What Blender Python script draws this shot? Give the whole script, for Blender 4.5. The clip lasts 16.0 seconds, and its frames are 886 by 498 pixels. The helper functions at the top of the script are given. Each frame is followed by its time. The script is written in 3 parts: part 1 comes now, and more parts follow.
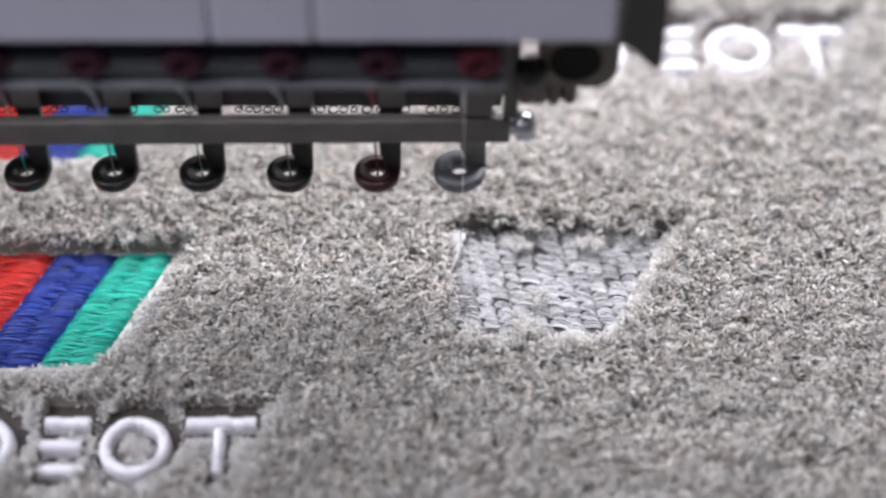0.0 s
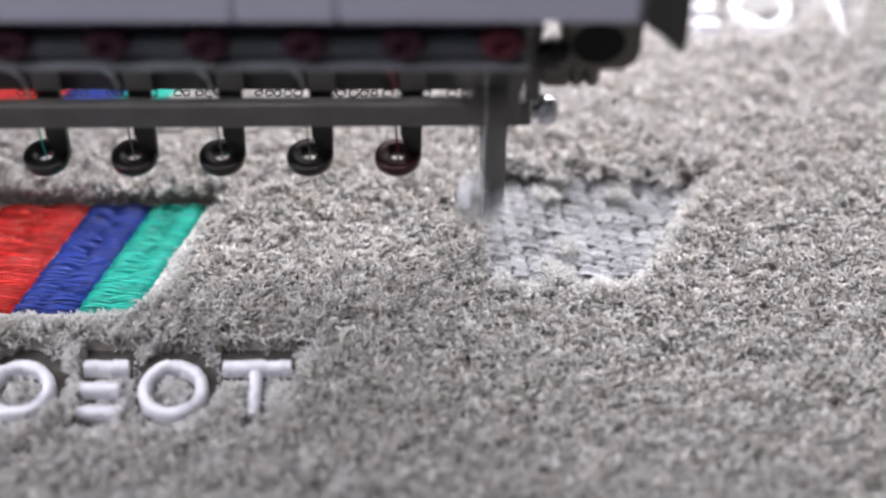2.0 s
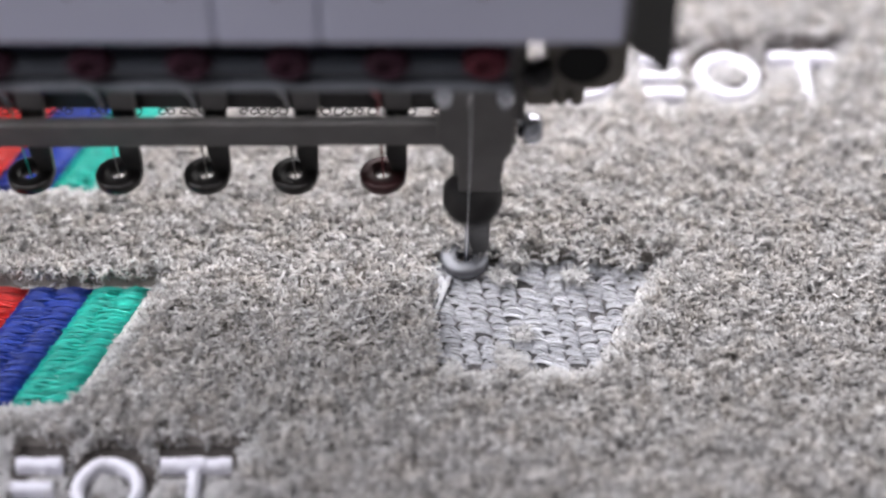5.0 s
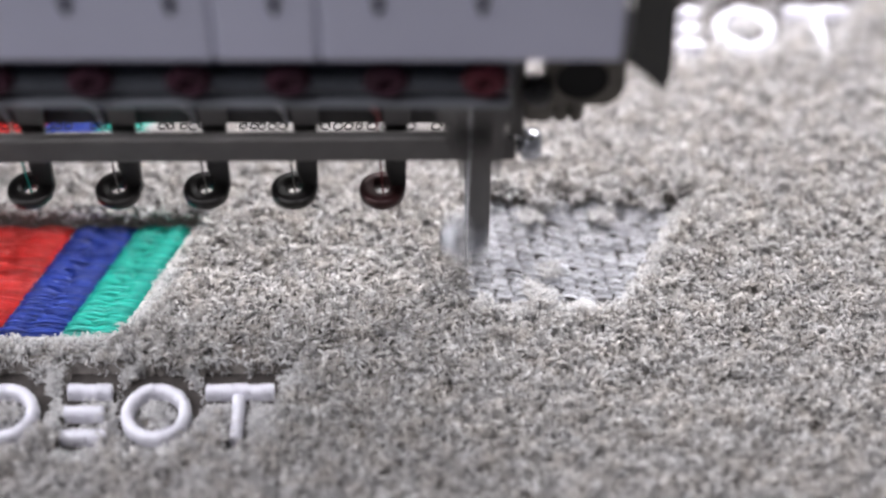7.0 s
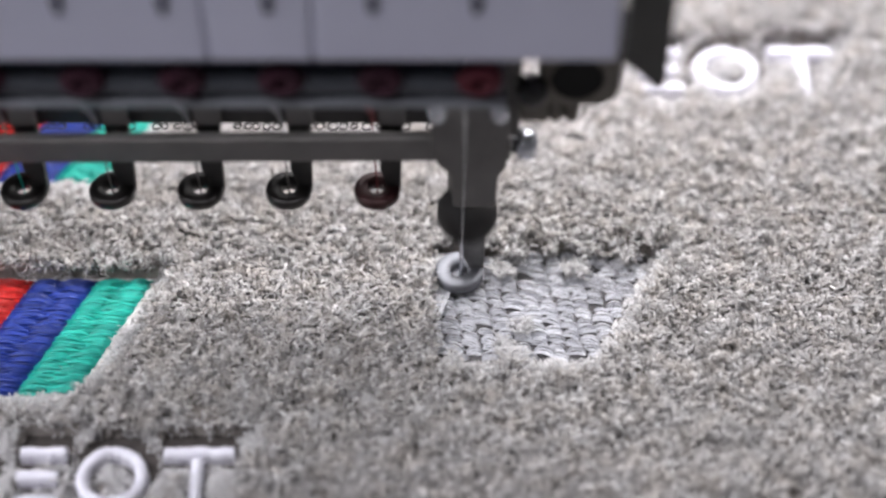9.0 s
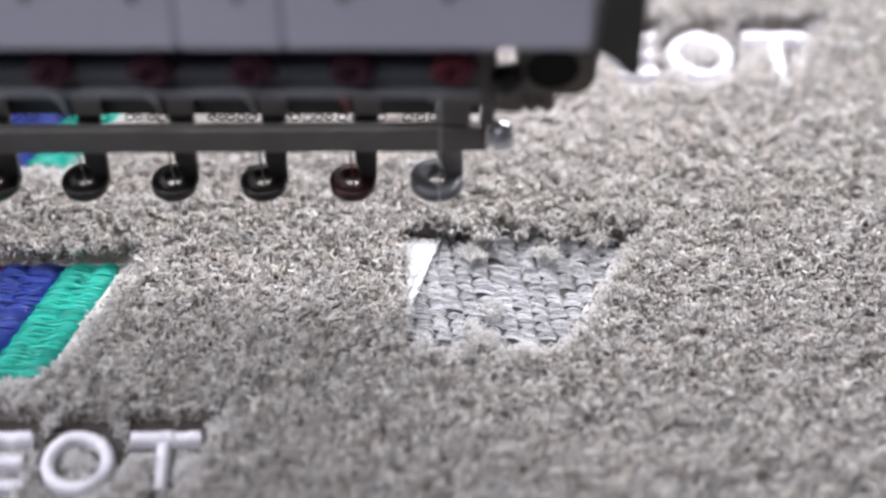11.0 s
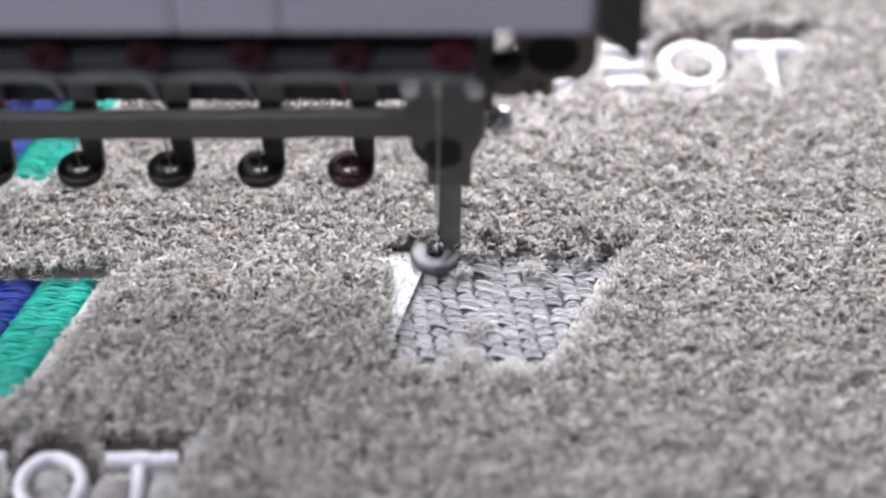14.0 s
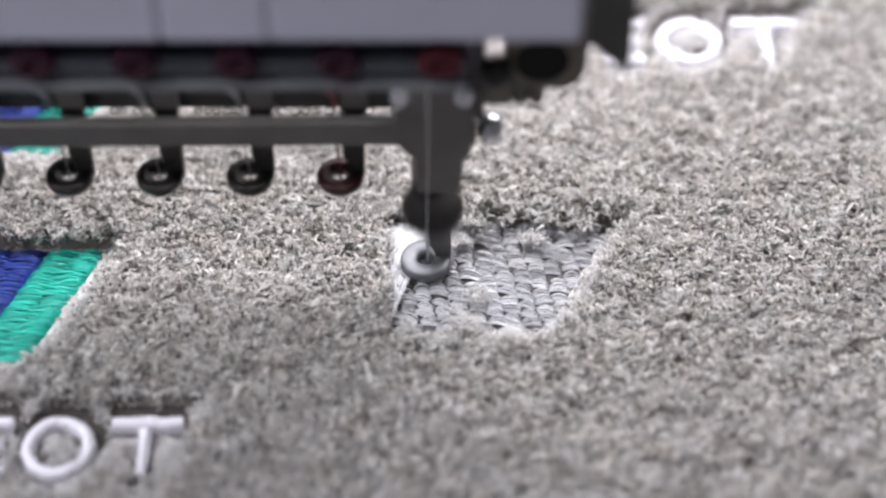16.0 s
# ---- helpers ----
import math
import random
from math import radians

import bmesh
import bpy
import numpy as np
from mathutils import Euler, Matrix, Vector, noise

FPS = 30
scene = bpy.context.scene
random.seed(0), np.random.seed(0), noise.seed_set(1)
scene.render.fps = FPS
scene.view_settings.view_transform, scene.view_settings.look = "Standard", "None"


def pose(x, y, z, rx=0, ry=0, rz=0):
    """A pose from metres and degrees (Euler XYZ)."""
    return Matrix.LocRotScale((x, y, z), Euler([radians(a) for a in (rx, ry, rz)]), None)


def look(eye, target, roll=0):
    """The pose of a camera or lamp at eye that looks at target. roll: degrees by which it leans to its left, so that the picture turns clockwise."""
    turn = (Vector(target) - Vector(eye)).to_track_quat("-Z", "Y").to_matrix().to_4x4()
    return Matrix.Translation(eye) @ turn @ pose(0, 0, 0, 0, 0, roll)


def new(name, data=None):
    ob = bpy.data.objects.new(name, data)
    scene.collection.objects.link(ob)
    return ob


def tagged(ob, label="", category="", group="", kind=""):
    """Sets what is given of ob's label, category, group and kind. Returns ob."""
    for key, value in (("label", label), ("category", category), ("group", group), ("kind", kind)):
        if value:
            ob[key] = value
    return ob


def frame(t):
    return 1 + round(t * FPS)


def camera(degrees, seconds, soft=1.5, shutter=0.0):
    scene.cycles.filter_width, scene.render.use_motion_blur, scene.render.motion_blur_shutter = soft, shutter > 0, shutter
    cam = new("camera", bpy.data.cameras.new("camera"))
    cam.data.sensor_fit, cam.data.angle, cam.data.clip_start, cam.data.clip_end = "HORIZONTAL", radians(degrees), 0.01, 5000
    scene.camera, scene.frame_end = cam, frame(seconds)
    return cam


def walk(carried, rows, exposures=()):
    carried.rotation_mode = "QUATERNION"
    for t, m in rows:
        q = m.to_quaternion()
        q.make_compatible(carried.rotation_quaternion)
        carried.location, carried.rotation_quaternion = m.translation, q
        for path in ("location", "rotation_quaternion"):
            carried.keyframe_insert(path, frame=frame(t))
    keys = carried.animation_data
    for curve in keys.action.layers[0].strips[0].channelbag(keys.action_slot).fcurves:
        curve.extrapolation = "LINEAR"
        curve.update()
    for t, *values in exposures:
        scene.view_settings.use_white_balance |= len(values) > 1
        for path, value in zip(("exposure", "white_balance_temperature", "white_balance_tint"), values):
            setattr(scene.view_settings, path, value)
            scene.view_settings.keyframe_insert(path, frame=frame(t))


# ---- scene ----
MM = 0.001
TILT = 42.0  # the camera looks 48 degrees below the horizon
# seconds, and the camera's place in millimetres from the needle's point
EYES = [
    (0, -3.80, -245.90, 278.32), (0.5, -3.19, -245.27, 277.57), (1, -2.88, -245.33, 277.03), (1.5, -3.77, -245.85, 276.72),
    (2, -7.99, -247.56, 275.38), (2.5, -6.99, -247.02, 275.04), (3, -5.84, -246.40, 276.48), (3.5, -5.56, -245.14, 276.78),
    (4, -5.59, -244.79, 277.01), (4.5, -5.56, -244.81, 276.86), (5, -5.06, -244.12, 277.19), (7.5, -4.77, -242.33, 279.82),
    (8, -3.02, -242.65, 279.78), (8.5, -4.47, -242.00, 279.32), (11, 0.81, -240.16, 275.02), (11.5, 0.53, -240.08, 274.42),
    (12, 0.51, -239.47, 274.17), (12.5, 0.98, -239.54, 273.02), (13, 1.26, -239.62, 271.39), (13.5, 0.34, -239.86, 271.55),
    (14, 1.09, -239.95, 271.14), (14.5, 3.15, -239.06, 271.09), (15, 3.39, -237.84, 270.94), (15.5, 2.68, -238.63, 270.84),
    (16, 3.07, -238.10, 271.32),
]

cam = camera(28.85, 16.0, soft=2.4, shutter=0.4)
cam.data.dof.use_dof, cam.data.dof.focus_distance, cam.data.dof.aperture_fstop = True, 0.357, 4.4
walk(cam, [(t, pose(x * MM, y * MM, z * MM, TILT)) for t, x, y, z in EYES])
scene.view_settings.exposure = 0.06

# ---- light: hall ceiling lights, strips under the head, two added unseen fill lamps ----
world = bpy.data.worlds.new("hall")
scene.world = world
world.use_nodes = True
world.node_tree.nodes["Background"].inputs[0].default_value = (0.9, 0.95, 1.0, 1)
world.node_tree.nodes["Background"].inputs[1].default_value = 0.1


def area(name, eye, target, sx, sy, watts, colour, spread=180.0):
    lamp = bpy.data.lights.new(name, "AREA")
    lamp.spread = radians(spread)
    lamp.shape, lamp.size, lamp.size_y, lamp.energy, lamp.color = "RECTANGLE", sx, sy, watts, colour
    ob = new(name, lamp)
    ob.matrix_world = look(eye, target)
    return ob


# unseen lamp without a fixture, added to brighten the far right of the carpet
area("rear_fill_light", (0.08, 0.21, 0.22), (0.07, 0.17, 0.0), 0.34, 0.16, 1.35, (1.0, 0.97, 0.99))
# added fill on the left, no lamp stands here
area("left_fill_light", (-0.45, -0.10, 0.5), (-0.08, -0.02, 0.0), 0.3, 0.3, 2.9, (0.98, 0.97, 1.03))
area("head_light_strip", (-0.02, 0.062, 0.10), (-0.02, 0.03, 0.0), 0.22, 0.02, 0.22, (1.0, 0.97, 0.99))
area("needle_light_strip", (-0.1, -0.0085, 0.0645), (-0.1, -0.05, 0.0), 0.2, 0.005, 0.03, (1.0, 0.98, 1.02), 140)
area("ceiling_light_back", (0.4, 1.3, 2.7), (0.0, 0.0, 0.0), 2.4, 1.6, 13, (0.99, 0.97, 1.02))
area("ceiling_light_front", (-0.6, -0.12, 2.75), (-0.1, -0.1, 0.0), 2.2, 0.8, 23, (0.97, 0.965, 1.03))


# ---- materials ----
def material(name, colour, rough=0.6, metal=0.0, vary=0.15, scale=300.0, bump=0.2, fine=2500.0, island=0.0, coat=0.0):
    m = bpy.data.materials.new(name)
    m.use_nodes = True
    n, l = m.node_tree.nodes, m.node_tree.links
    b = n["Principled BSDF"]
    b.inputs["Roughness"].default_value, b.inputs["Metallic"].default_value = rough, metal
    b.inputs["Coat Weight"].default_value = coat
    co = n.new("ShaderNodeTexCoord")
    big, small = n.new("ShaderNodeTexNoise"), n.new("ShaderNodeTexNoise")
    big.inputs["Scale"].default_value, small.inputs["Scale"].default_value = scale, fine
    big.inputs["Detail"].default_value, small.inputs["Detail"].default_value = 4, 3
    l.new(co.outputs["Object"], big.inputs["Vector"]), l.new(co.outputs["Object"], small.inputs["Vector"])
    ramp = n.new("ShaderNodeMapRange")
    ramp.inputs["From Min"].default_value, ramp.inputs["From Max"].default_value = 0.25, 0.75
    ramp.inputs["To Min"].default_value, ramp.inputs["To Max"].default_value = 1 - vary, 1 + vary
    l.new(big.outputs["Fac"], ramp.inputs["Value"])
    hsv = n.new("ShaderNodeHueSaturation")
    hsv.inputs["Color"].default_value = (*colour, 1)
    value = ramp.outputs["Result"]
    if island:
        geo, mr, mul = n.new("ShaderNodeNewGeometry"), n.new("ShaderNodeMapRange"), n.new("ShaderNodeMath")
        mr.inputs["To Min"].default_value, mr.inputs["To Max"].default_value = 1 - island, 1 + island
        mul.operation = "MULTIPLY"
        l.new(geo.outputs["Random Per Island"], mr.inputs["Value"])
        l.new(mr.outputs["Result"], mul.inputs[0]), l.new(value, mul.inputs[1])
        value = mul.outputs["Value"]
    l.new(value, hsv.inputs["Value"]), l.new(hsv.outputs["Color"], b.inputs["Base Color"])
    if bump:
        bp = n.new("ShaderNodeBump")
        bp.inputs["Strength"].default_value, bp.inputs["Distance"].default_value = bump, 0.0002
        l.new(small.outputs["Fac"], bp.inputs["Height"]), l.new(bp.outputs["Normal"], b.inputs["Normal"])
    return m


def pile_material(name, pale=False):
    """Wool fibres in a mix of pale grey, beige and brown-grey, each fibre in one shade."""
    m = bpy.data.materials.new(name)
    m.use_nodes = True
    n, l = m.node_tree.nodes, m.node_tree.links
    b = n["Principled BSDF"]
    b.inputs["Roughness"].default_value = 0.85
    b.inputs["Specular IOR Level"].default_value = 0.25
    geo, ramp, co, tone = n.new("ShaderNodeNewGeometry"), n.new("ShaderNodeValToRGB"), n.new("ShaderNodeTexCoord"), n.new("ShaderNodeTexNoise")
    e = ramp.color_ramp.elements
    e[0].position, e[0].color = 0.0, (0.361, 0.346, 0.335, 1)
    e[1].position, e[1].color = 1.0, (0.733, 0.722, 0.725, 1)
    mid = e.new(0.45)
    mid.color = (0.527, 0.51, 0.502, 1)
    l.new(geo.outputs["Random Per Island"], ramp.inputs["Fac"])
    tone.inputs["Scale"].default_value = 420.0
    l.new(co.outputs["Object"], tone.inputs["Vector"])
    drift, warm, tint = n.new("ShaderNodeTexNoise"), n.new("ShaderNodeMapRange"), n.new("ShaderNodeMix")
    drift.inputs["Scale"].default_value, drift.inputs["Detail"].default_value = 190.0, 3
    l.new(co.outputs["Object"], drift.inputs["Vector"])
    warm.inputs["From Min"].default_value, warm.inputs["From Max"].default_value = 0.42, 0.68
    warm.inputs["To Max"].default_value = 0.0 if pale else 0.8
    l.new(drift.outputs["Fac"], warm.inputs["Value"])
    tint.data_type, tint.blend_type = "RGBA", "MULTIPLY"
    tint.inputs["B"].default_value = (0.965, 0.925, 0.875, 1)
    l.new(warm.outputs["Result"], tint.inputs["Factor"]), l.new(ramp.outputs["Color"], tint.inputs["A"])
    mr, hsv = n.new("ShaderNodeMapRange"), n.new("ShaderNodeHueSaturation")
    mr.inputs["From Min"].default_value, mr.inputs["From Max"].default_value = 0.3, 0.7
    mr.inputs["To Min"].default_value, mr.inputs["To Max"].default_value = (0.9, 1.1) if pale else (0.64, 1.27)
    l.new(tone.outputs["Fac"], mr.inputs["Value"]), l.new(mr.outputs["Result"], hsv.inputs["Value"])
    l.new(tint.outputs["Result"], hsv.inputs["Color"]), l.new(hsv.outputs["Color"], b.inputs["Base Color"])
    if pale:
        e[0].color, mid.color, e[1].color = (0.5, 0.49, 0.49, 1), (0.62, 0.61, 0.61, 1), (0.72, 0.71, 0.71, 1)
    through_light, mix = n.new("ShaderNodeBsdfTranslucent"), n.new("ShaderNodeMixShader")
    mix.inputs["Fac"].default_value = 0.34
    l.new(hsv.outputs["Color"], through_light.inputs["Color"])
    l.new(b.outputs["BSDF"], mix.inputs[1]), l.new(through_light.outputs["BSDF"], mix.inputs[2])
    l.new(mix.outputs["Shader"], n["Material Output"].inputs["Surface"])
    return m


PILE = pile_material("wool_pile")
# darker than the pile: the shade deep among its fibres is in this colour
WOOL_SHADE = material("shaded_wool_base", (0.24, 0.217, 0.202), 0.95, vary=0.25, scale=400, bump=1.0, fine=1500)
FUZZ = pile_material("pale_wool_fuzz", True)
# the shade around the white marks is put into this near-black ground
MARK_SHADE = material("mark_ground_shade", (0.065, 0.056, 0.052), 0.95, vary=0.3, scale=400, bump=0.8, fine=1500)
# dark base colour carries the shade in the gaps between loops
LOOP_SHADE = material("underlay_shade", (0.07, 0.066, 0.068), 0.9, vary=0.3, scale=500, bump=0.9, fine=1500)
BACKING = material("white_backing", (0.72, 0.71, 0.70), 0.9, vary=0.1, bump=0.6)
RED = material("red_thread", (0.52, 0.02, 0.018), 0.3, vary=0.12, island=0.3)
BLUE = material("blue_thread", (0.02, 0.05, 0.31), 0.3, vary=0.15, island=0.4)
GREEN = material("green_thread", (0.02, 0.47, 0.38), 0.3, vary=0.1, island=0.28)
WHITE = material("white_thread", (0.80, 0.79, 0.87), 0.4, vary=0.06, island=0.1)
FILL = material("white_satin", (0.74, 0.745, 0.78), 0.38, vary=0.1, scale=900)
LOOP = material("grey_white_thread", (0.74, 0.745, 0.79), 0.36, vary=0.2, scale=350, bump=0.5, fine=4000, island=0.16)
PANEL = material("blue_grey_paint", (0.58, 0.585, 0.725), 0.35, vary=0.05, scale=40, bump=0.05)
NAVY = material("dark_navy", (0.012, 0.014, 0.03), 0.5, vary=0.2)
RAIL = material("worn_grey_metal", (0.09, 0.098, 0.115), 0.45, 0.4, vary=0.2, scale=120)
BAR = material("dull_steel", (0.125, 0.119, 0.117), 0.5, 0.3, vary=0.15, scale=150)
BLACK = material("black_plastic", (0.012, 0.011, 0.012), 0.35, vary=0.3)
RUBBER = material("matte_black_rubber", (0.009, 0.008, 0.008), 0.75, vary=0.3)
BORE_SHADE = material("unlit_bore", (0.003, 0.003, 0.003), 0.9, vary=0.2)
BLACKMETAL = material("near_black_steel", (0.022, 0.02, 0.02), 0.28, 0.4, vary=0.3)
BUMPER = material("crimson_rubber", (0.034, 0.004, 0.015), 0.85, vary=0.3)
BUMPER_RED = material("red_rubber", (0.075, 0.005, 0.014), 0.8, vary=0.3)
STEEL = material("bright_steel", (0.55, 0.57, 0.62), 0.25, 0.9, vary=0.1)
FOOTSTEEL = material("grey_foot_steel", (0.16, 0.165, 0.185), 0.45, 0.4, vary=0.12)
BEIGE = material("beige_casting", (0.13, 0.117, 0.1), 0.55, 0.1, vary=0.2, scale=200)
TABLE = material("grey_laminate", (0.4, 0.4, 0.4), 0.5, vary=0.06, scale=60)
PLASTER = material("hall_plaster", (0.7, 0.7, 0.7), 0.9, vary=0.06, scale=3, fine=80)
CONCRETE = material("concrete", (0.3, 0.3, 0.29), 0.8, vary=0.15, scale=3, fine=80)
DARKPAINT = material("dark_grey_paint", (0.03, 0.03, 0.028), 0.45, vary=0.15)


# ---- building helpers; sizes in millimetres ----
def mesh_of(name, bm, mat, smooth=False):
    me = bpy.data.meshes.new(name)
    bmesh.ops.recalc_face_normals(bm, faces=bm.faces)
    for v in bm.verts:
        v.co *= MM
    for f in bm.faces:
        f.smooth = smooth
    bm.to_mesh(me)
    bm.free()
    me.materials.append(mat)
    return me


def part(name, bm, mat, parent, label="", smooth=False, at=None):
    ob = new(name, mesh_of(name, bm, mat, smooth))
    ob.parent = parent
    if at is not None:
        ob.matrix_basis = at
    return tagged(ob, label)


def thing(name, label, category, kind="", group="", at=None):
    ob = new(name)
    ob.empty_display_size = 0.01
    if at is not None:
        ob.matrix_basis = at
    return tagged(ob, label, category, group, kind)


def box(bm, x0, x1, y0, y1, z0, z1, bevel=0.0):
    r = bmesh.ops.create_cube(bm, size=1)["verts"]
    for v in r:
        v.co = Vector(((x0 + x1) / 2 + v.co.x * (x1 - x0), (y0 + y1) / 2 + v.co.y * (y1 - y0), (z0 + z1) / 2 + v.co.z * (z1 - z0)))
    if bevel:
        edges = list({e for v in r for e in v.link_edges})
        bmesh.ops.bevel(bm, geom=edges, offset=bevel, segments=2, affect="EDGES", profile=0.5)
    return bm


def lathe(bm, profile, m=Matrix(), n=32, closed=False):
    """Turns a profile of (radius, height) round the z axis of m."""
    rings = []
    for r, z in profile:
        if r < 1e-6:
            rings.append([bm.verts.new(m @ Vector((0, 0, z)))])
        else:
            rings.append([bm.verts.new(m @ Vector((r * math.cos(2 * math.pi * i / n), r * math.sin(2 * math.pi * i / n), z))) for i in range(n)])
    pairs = list(zip(rings, rings[1:])) + ([(rings[-1], rings[0])] if closed else [])
    for a, b in pairs:
        for i in range(n):
            j = (i + 1) % n
            if len(a) == 1 and len(b) > 1:
                bm.faces.new((a[0], b[i], b[j]))
            elif len(b) == 1 and len(a) > 1:
                bm.faces.new((a[i], a[j], b[0]))
            elif len(a) > 1:
                bm.faces.new((a[i], a[j], b[j], b[i]))
    return bm


def tube(bm, points, radius, n=6, taper=None):
    """A round thread or wire along points."""
    points = [Vector(p) for p in points]
    rings = []
    for i, p in enumerate(points):
        d = (points[min(i + 1, len(points) - 1)] - points[max(i - 1, 0)]).normalized()
        side = d.cross(Vector((0.13, 0.2, 1))).normalized()
        up = side.cross(d)
        r = radius * (taper[i] if taper else 1)
        rings.append([bm.verts.new(p + (side * math.cos(2 * math.pi * k / n) + up * math.sin(2 * math.pi * k / n)) * r) for k in range(n)])
    for a, b in zip(rings, rings[1:]):
        for k in range(n):
            bm.faces.new((a[k], a[(k + 1) % n], b[(k + 1) % n], b[k]))
    bm.faces.new(rings[0][::-1]), bm.faces.new(rings[-1])
    return bm


def prism(bm, outline, axis, lo, hi, bevel=0.0):
    """An outline in the plane across axis ('y': x, z pairs; 'z': x, y pairs), made thick from lo to hi."""
    def place(a, b, c):
        return Vector((a, c, b)) if axis == "y" else Vector((a, b, c))
    lower = [bm.verts.new(place(a, b, lo)) for a, b in outline]
    upper = [bm.verts.new(place(a, b, hi)) for a, b in outline]
    n = len(outline)
    faces = [bm.faces.new(lower), bm.faces.new(upper[::-1])]
    for i in range(n):
        j = (i + 1) % n
        faces.append(bm.faces.new((lower[i], lower[j], upper[j], upper[i])))
    if bevel:
        bmesh.ops.recalc_face_normals(bm, faces=faces)
        bmesh.ops.bevel(bm, geom=list({e for f in faces for e in f.edges}), offset=bevel, segments=2, affect="EDGES", profile=0.5)
    return bm


# ---- the hall and the table ----
def hall():
    def slab(name, label, mat, *sizes):
        bm = bmesh.new()
        box(bm, *sizes)
        return tagged(new(name, mesh_of(name, bm, mat)), label, name.split("_")[0], kind="structure")
    slab("floor", "grey concrete hall floor", CONCRETE, -3100, 3100, -3100, 3100, -950, -850)
    slab("ceiling", "plain white hall ceiling", PLASTER, -3100, 3100, -3100, 3100, 2900, 3000)
    slab("wall_north", "plain pale plaster hall wall", PLASTER, -3000, 3000, 3000, 3100, -850, 2900)
    slab("wall_south", "plain pale plaster hall wall", PLASTER, -3000, 3000, -3100, -3000, -850, 2900)
    slab("wall_east", "plain pale plaster hall wall", PLASTER, 3000, 3100, -3100, 3100, -850, 2900)
    slab("wall_west", "plain pale plaster hall wall", PLASTER, -3100, -3000, -3100, 3100, -850, 2900)
    table = thing("machine_table", "grey laminate machine table under the carpet", "table")
    bm = bmesh.new()
    part("tabletop", box(bm, -600, 600, -400, 500, -34, -4.2, 3), TABLE, table)
    for x in (-560, 560):
        for y in (-360, 460):
            bm = bmesh.new()
            part("leg", box(bm, x - 25, x + 25, y - 25, y + 25, -850, -34, 2), DARKPAINT, table)


# ---- the carpet; its own space is that of its place at 3.5 s ----
SLANT = 0.415
STRIPE_DEPTH = 30.6


def stripe_corners(x_top_right, y_top, width):
    """A leaning stripe: lower left, lower right, upper right, upper left."""
    dx = SLANT * STRIPE_DEPTH
    return [(x_top_right - width - dx, y_top - STRIPE_DEPTH), (x_top_right - dx, y_top - STRIPE_DEPTH), (x_top_right, y_top), (x_top_right - width, y_top)]


# upper right corner of each finished emblem's green stripe
EMBLEMS = [(-62.7, 4.8), (-64.0, 64.2)]
STRIPES = [("green", 0.0, 11.9), ("blue", 12.0, 13.3), ("red", 25.5, 19.5)]
# right end and upper edge of each white row of marks, and its scale
MARKS = [(-41.5, -40.2, 1.0), (92.4, 77.2, 1.12)]
# uncut tufts left standing in the open recess: place, radius, trimmed height
TUFTS = [(14.5, 10.4, 2.8, 0.9), (12.0, -15.6, 3.2, 0.6), (29.0, 11.4, 2.0, 0.85), (22.0, 11.8, 1.6, 0.9), (36.0, 12.0, 1.4, 0.85), (7.0, 12.1, 1.3, 0.9), (1.5, -17.0, 1.8, 0.4),
         (15.2, -9.0, 2.3, 0.5), (11.2, 6.6, 2.6, 0.6), (26.9, 6.4, 2.8, 0.65), (39.5, 9.9, 1.8, 0.9), (33.0, 10.8, 1.3, 0.8)]
PATCH = [(-2.2, -17.2), (29.4, -17.2), (44.2, 11.9), (-2.9, 11.9)]


def in_polygon(px, py, poly, grow=0.0):
    """Which of the points lie in a convex outline that runs counter-clockwise."""
    inside = np.ones(px.shape, bool)
    for (ax, ay), (bx, by) in zip(poly, poly[1:] + poly[:1]):
        length = math.hypot(bx - ax, by - ay)
        inside &= ((bx - ax) * (py - ay) - (by - ay) * (px - ax)) / length > -grow
    return inside


def mark_shapes(x_right, y_top, s):
    """Plain embroidered shapes of one white row: bars (x0, y0, x1, y1, width) and rings (x, y, rx, ry, width)."""
    w = 2.55 * s
    x, y = x_right, y_top
    bars, rings = [], []
    bars.append((x - 13.8 * s, y - w / 2, x, y - w / 2, w))
    bars.append((x - 7.0 * s, y - w - 0.8, x - 7.0 * s, y - 13.8 * s, w))
    rings.append((x - 23.3 * s, y - 7.0 * s, 5.75 * s, 5.8 * s, w))
    for k in (0, 1, 2):
        bars.append((x - 41.6 * s, y - w / 2 - k * 5.65 * s, x - (32.8 if k != 1 else 33.8) * s, y - w / 2 - k * 5.65 * s, w))
    rings.append((x - 53.8 * s, y - 7.0 * s, 5.75 * s, 5.8 * s, w))
    return bars, rings


